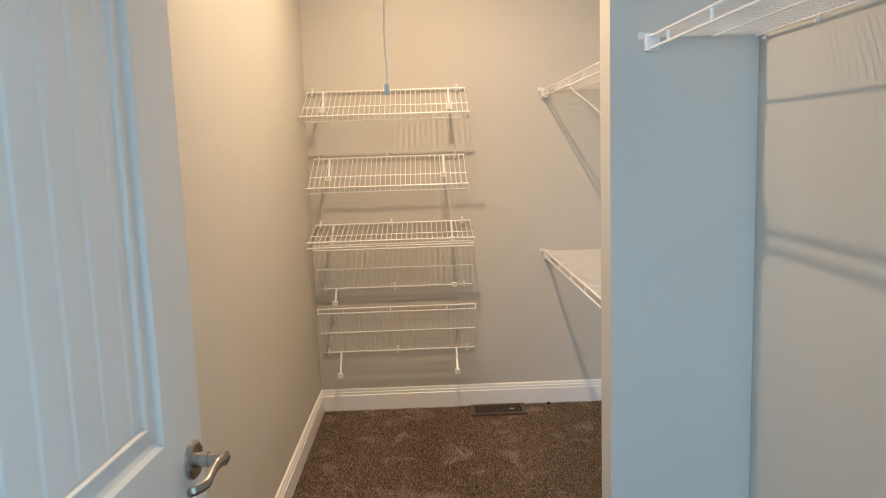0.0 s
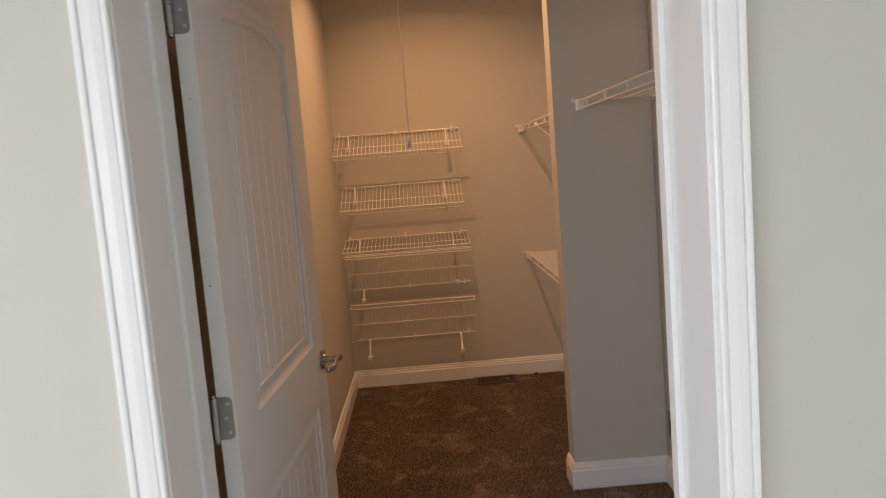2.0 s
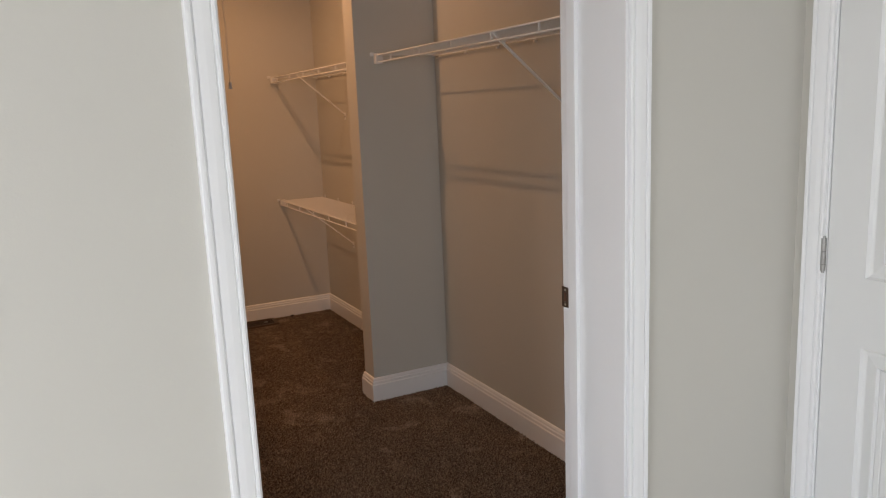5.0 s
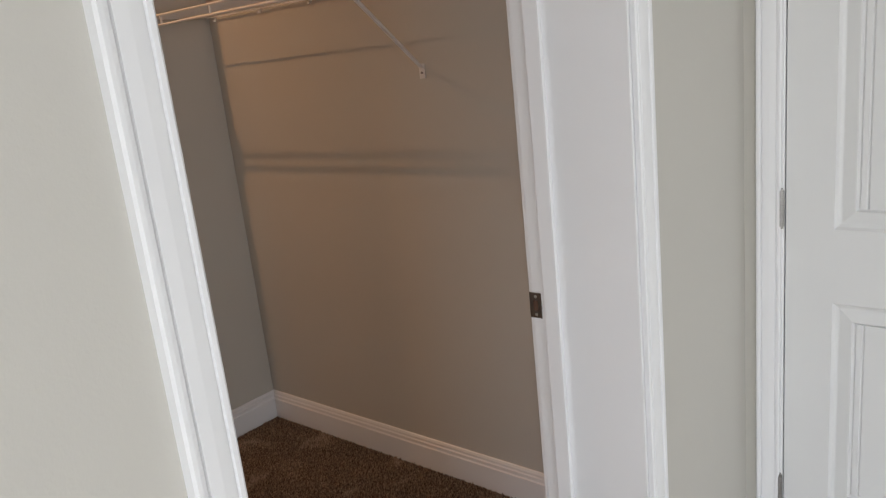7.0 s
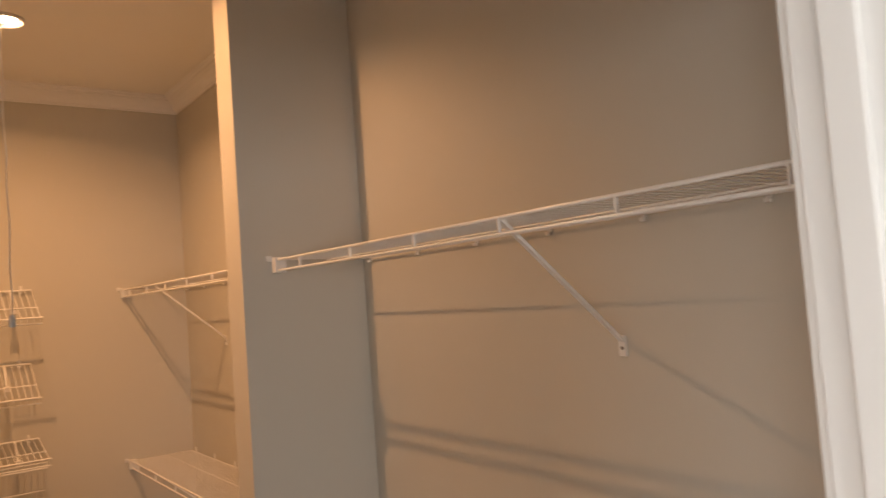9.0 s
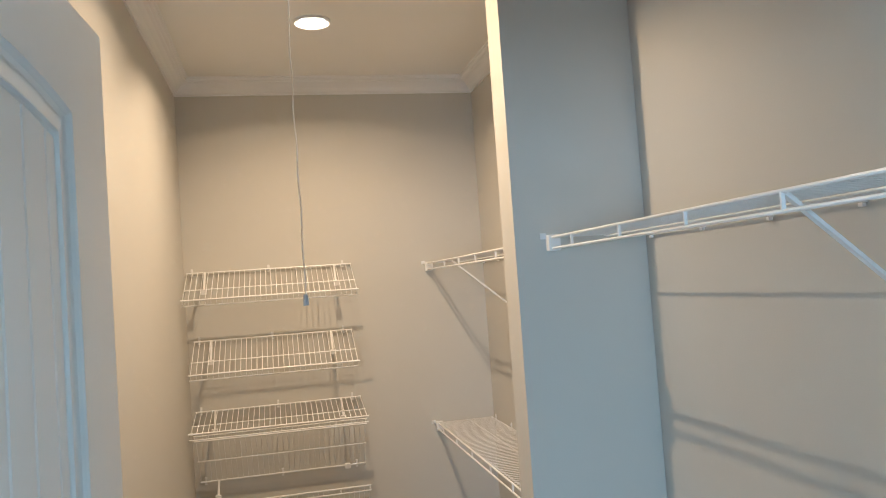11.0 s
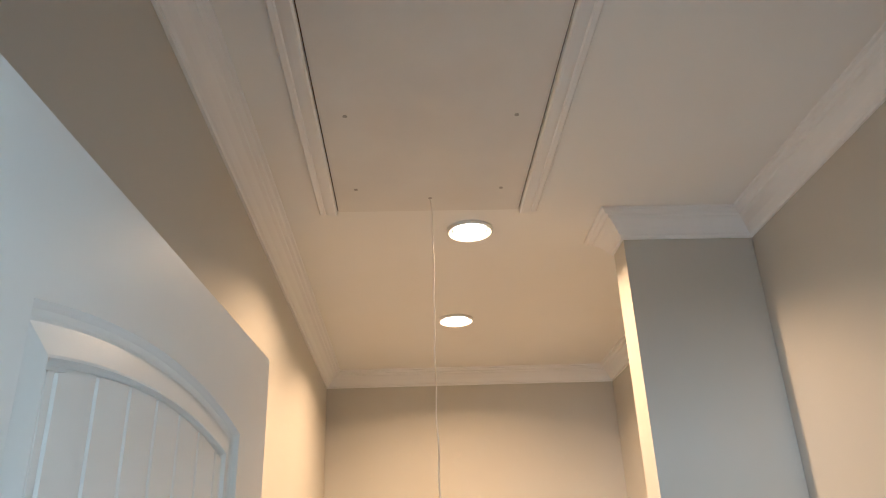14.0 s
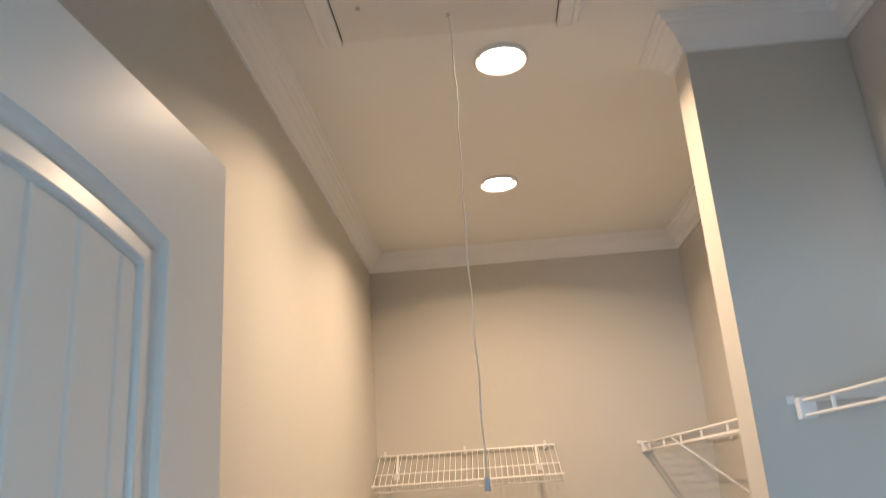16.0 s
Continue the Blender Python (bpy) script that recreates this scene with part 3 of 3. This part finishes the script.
def wire_shelf(name, y0, y1, z, bracket_ys, label, posts0, end_clips):
    """Ventilated shelf on the right wall: cross wires, three long rods, a front lip with posts, end brackets and braces."""
    xf, xb = 1.262, XR - 0.012
    top = root(name, label, "wire shelf", "ventilated wire shelves on the wall")
    L = y1 - y0
    rods = ((xf, z, 0.0038, "front_rod"), (xf, z - 0.033, 0.0038, "lip_rod"), (1.440, z - 0.005, 0.0028, "long_rod"), (xb, z - 0.004, 0.0032, "back_rod"))
    for x, zz, r, n in rods:
        bm = bmesh.new()
        tube(bm, (x, y0, zz), (x, y1, zz), r, 8)
        part(n, bm, VINYL, top, smooth=False)
    me = wire_mesh(xb - xf, 0.0017)
    k = int(L / 0.0254)
    for i in range(k):
        ob = new("wire", me)
        ob.parent = top
        ob.location = (xf, y1 - 0.012 - i * (L - 0.024) / (k - 1), z)
    bm = bmesh.new()
    box(bm, -0.0035, 0.0035, -0.0022, 0.0022, -0.033, 0.0)
    me = finish("lip_post", bm, VINYL)
    y = y1 - posts0
    while y > y0 + 0.02:
        ob = new("lip_post", me)
        ob.parent = top
        ob.location = (xf, y, z)
        y -= 0.296
    # end brackets screwed to the side walls
    for ye, s in end_clips:
        bm = bmesh.new()
        box(bm, xf - 0.012, xf + 0.026, ye, ye + s * 0.028, z - 0.040, z + 0.008, bevel=0.003)
        box(bm, xf - 0.030, xf - 0.010, ye, ye + s * 0.005, z - 0.004, z + 0.014, bevel=0.002)
        tube(bm, (xf - 0.021, ye, z + 0.005), (xf - 0.021, ye + s * 0.0075, z + 0.005), 0.0035, 10)
        part("end_bracket", bm, PLASTIC, top)
    for i in range(int(L / 0.28)):
        clip(top, Matrix.Translation((XR, y1 - 0.045 - i * 0.28, z - 0.008)) @ pose(0, 0, 0, 0, 0, 90))
    for yb in bracket_ys:
        # diagonal brace: flat bent strap from the lip to the wall
        p, q = Vector((xf + 0.004, yb + 0.012, z - 0.006)), Vector((XR - 0.004, yb, z - 0.271))
        d = (q - p).normalized()
        side = Vector((0, 1, 0))
        up = d.cross(side)
        bm = bmesh.new()
        rings(bm, [[c + side * a + up * b for a, b in ((-0.006, -0.002), (-0.006, 0.005), (-0.0035, 0.005), (-0.0035, 0.001), (0.0035, 0.001), (0.0035, 0.005), (0.006, 0.005), (0.006, -0.002))] for c in (p, q)], False)
        brace = part("brace", bm, VINYL, top)
        bm = bmesh.new()
        box(bm, XR - 0.004, XR - 0.0002, yb - 0.011, yb + 0.011, z - 0.304, z - 0.258, bevel=0.0012)
        part("brace_foot", bm, PLASTIC, brace)
        bm = bmesh.new()
        tube(bm, (XR - 0.006, yb, z - 0.286), (XR - 0.0035, yb, z - 0.286), 0.004, 12)
        part("screw", bm, STEEL, brace)
    return top


wire_shelf("wire_shelf", SY1 + 0.001, -0.001, 1.722, (-0.575,), "white vinyl-coated wire shelf, upper, on the back bay wall", 0.145, ((-0.001, -1), (SY1 + 0.001, 1)))
wire_shelf("wire_shelf", SY1 + 0.001, -0.001, 0.860, (-0.575,), "white vinyl-coated wire shelf, lower, on the back bay wall", 0.145, ((-0.001, -1), (SY1 + 0.001, 1)))
wire_shelf("wire_shelf", YI + 0.001, SY0 - 0.001, 1.727, (-2.975,), "white vinyl-coated wire shelf with diagonal brace beside the doorway", 0.176, ((SY0 - 0.001, -1), (YI + 0.001, 1)))


# ---- tilted shoe racks on the back wall ----
def shoe_rack(z, drop, reach, xa, xb, bars, bar_out, downs, label):
    """A slanted wire rack hung by its back rod, with a raised front lip; drop < 0 tilts the front up."""
    top = root("shoe_rack", label, "shoe rack", "wire shoe racks on the back wall")
    n = Vector((0, -reach, -drop)).normalized()
    length = math.hypot(reach, drop)
    lift = Vector((0, n.z, -n.y))
    if lift.z < 0:
        lift = -lift

    def at(f, h=0.0, x=0.0):
        p = Vector((x, -0.013, z)) + n * (length * f) + lift * h
        return p
    def hang(x):
        return at(1.0, 0.0, x) + Vector((0, -0.009, -0.023))
    for f, h, r, nm, over in ((0.0, 0.0, 0.0042, "back_rod", 0.0), (0.62 if drop > 0 else 0.47, -0.004, 0.0032, "long_rod", 0.002), (1.0, 0.0, 0.0044, "front_rod", 0.006), (1.0, -0.030, 0.0038, "lip_rod", 0.004)):
        if drop < 0 and nm == "lip_rod":
            continue
        bm = bmesh.new()
        tube(bm, at(f, h, xa - over), at(f, h, xb + over), r, 8)
        part(nm, bm, VINYL, top)
    if drop < 0:
        bm = bmesh.new()
        tube(bm, hang(xa - 0.004), hang(xb + 0.004), 0.0040, 8)
        part("lip_rod", bm, VINYL, top)
    bm = bmesh.new()
    tube(bm, at(0), at(1.0), 0.0016 if drop > 0 else 0.0009, 6)
    me = finish("wire", bm, VINYL)
    k = int((xb - xa) / 0.0254)
    for i in range(k + 1):
        ob = new("wire", me)
        ob.parent = top
        ob.location.x = xa + 0.004 + (xb - xa - 0.008) * i / k
    bm = bmesh.new()
    tube(bm, at(1.0), at(1.0, -0.030) if drop > 0 else hang(0.0), 0.0016 if drop > 0 else 0.0034, 6)
    me = finish("lip_post", bm, VINYL)
    xs = [xa + 0.004 + (xb - xa - 0.008) * i / k for i in range(k + 1)] if drop > 0 else [xa, xa + (xb - xa) * 0.46, xa + (xb - xa) * 0.82, xb]
    for x in xs:
        ob = new("lip_post", me)
        ob.parent = top
        ob.location.x = x
    for x in (xa + 0.026, (xa + xb) / 2 - 0.01, xb - 0.045):
        clip(top, Matrix.Translation((x, 0, z - 0.004)) @ pose(0, 0, 0, 0, 0, 180))
    for x, bar_down in zip(bars, downs):
        p, q = Vector((x, -0.016, z)), Vector((x, -bar_out, z - bar_down))
        d = (q - p).normalized()
        up = d.cross(Vector((1, 0, 0)))
        bm = bmesh.new()
        rings(bm, [[c + Vector((1, 0, 0)) * a + up * b for a, b in ((-0.005, -0.003), (0.005, -0.003), (0.005, 0.003), (-0.005, 0.003))] for c in (p, q)], False)
        arm = part("support_arm", bm, VINYL, top)
        bm = bmesh.new()
        box(bm, x - 0.014, x + 0.014, -bar_out - 0.014, -bar_out + 0.008, z - bar_down - 0.012, z - bar_down + 0.012, bevel=0.002)
        part("end_block", bm, PLASTIC, arm)
    return top


shoe_rack(1.746, 0.135, 0.262, 0.014, 0.848, (0.104, 0.757), 0.115, (0.100, 0.100), "white wire shoe rack slanting down from the wall")
shoe_rack(1.398, 0.142, 0.258, 0.031, 0.832, (0.118, 0.720), 0.115, (0.100, 0.100), "white wire shoe rack slanting down from the wall")
shoe_rack(1.044, 0.058, 0.288, 0.022, 0.856, (0.118, 0.752), 0.115, (0.085, 0.085), "white wire shoe rack slanting slightly down from the wall")
shoe_rack(0.695, -0.255, 0.150, 0.027, 0.858, (0.118, 0.757), 0.115, (0.060, -0.020), "white wire shoe rack tipped up against the wall")
shoe_rack(0.340, -0.270, 0.130, 0.029, 0.862, (0.126, 0.759), 0.115, (0.103, 0.103), "white wire shoe rack tipped up against the wall")


# ---- carpet pile ----
def carpet_pile():
    """Leaning tufts over the closet floor; vacuum tracks make bands of pile lean together."""
    rng = np.random.default_rng(4)
    step = 0.0072
    gx, gy = np.meshgrid(np.arange(0.018, XR - 0.014, step), np.arange(YO + 0.005, -0.014, step))
    p = np.stack([gx.ravel(), gy.ravel()], 1) + rng.uniform(-0.0028, 0.0028, (gx.size, 2))
    keep = ~((p[:, 0] > VX0 + 0.004) & (p[:, 0] < VX1 - 0.004) & (p[:, 1] > VY0 + 0.004) & (p[:, 1] < VY1 - 0.004))
    keep &= ~((p[:, 0] > SX - 0.014) & (p[:, 1] > SY0 - 0.014) & (p[:, 1] < SY1 + 0.014))
    keep &= ~((p[:, 1] < YI + 0.014) & ((p[:, 0] < DL + 0.012) | (p[:, 0] > DR_ - 0.012)))
    p = p[keep]
    n = len(p)
    band = np.sin(p[:, 0] * 9.0 + 1.3 * np.sin(p[:, 1] * 2.1)) + 0.6 * np.sin(p[:, 1] * 3.7 + p[:, 0] * 2.0)
    lean = 0.0013 * np.tanh(band * 1.5)
    tip = np.stack([p[:, 0] + lean * 0.6 + rng.normal(0, 0.0026, n), p[:, 1] + lean + rng.normal(0, 0.0026, n), rng.uniform(0.005, 0.0115, n)], 1)
    a0 = rng.uniform(0, math.tau, n)
    verts = np.empty((n, 4, 3))
    for k in range(3):
        a = a0 + k * math.tau / 3
        verts[:, k] = np.stack([p[:, 0] + 0.0042 * np.cos(a), p[:, 1] + 0.0042 * np.sin(a), np.full(n, 0.0005)], 1)
    verts[:, 3] = tip
    i = np.arange(n)[:, None] * 4
    faces = np.concatenate([i + np.array([[0, 1, 3]]), i + np.array([[1, 2, 3]]), i + np.array([[2, 0, 3]])])
    me = bpy.data.meshes.new("carpet_pile")
    me.from_pydata(verts.reshape(-1, 3).tolist(), [], faces.tolist())
    me.materials.append(CARPET)
    tagged(new("carpet_pile", me), "brown twisted carpet pile with faint vacuum tracks", "carpet", kind="stuff")


carpet_pile()
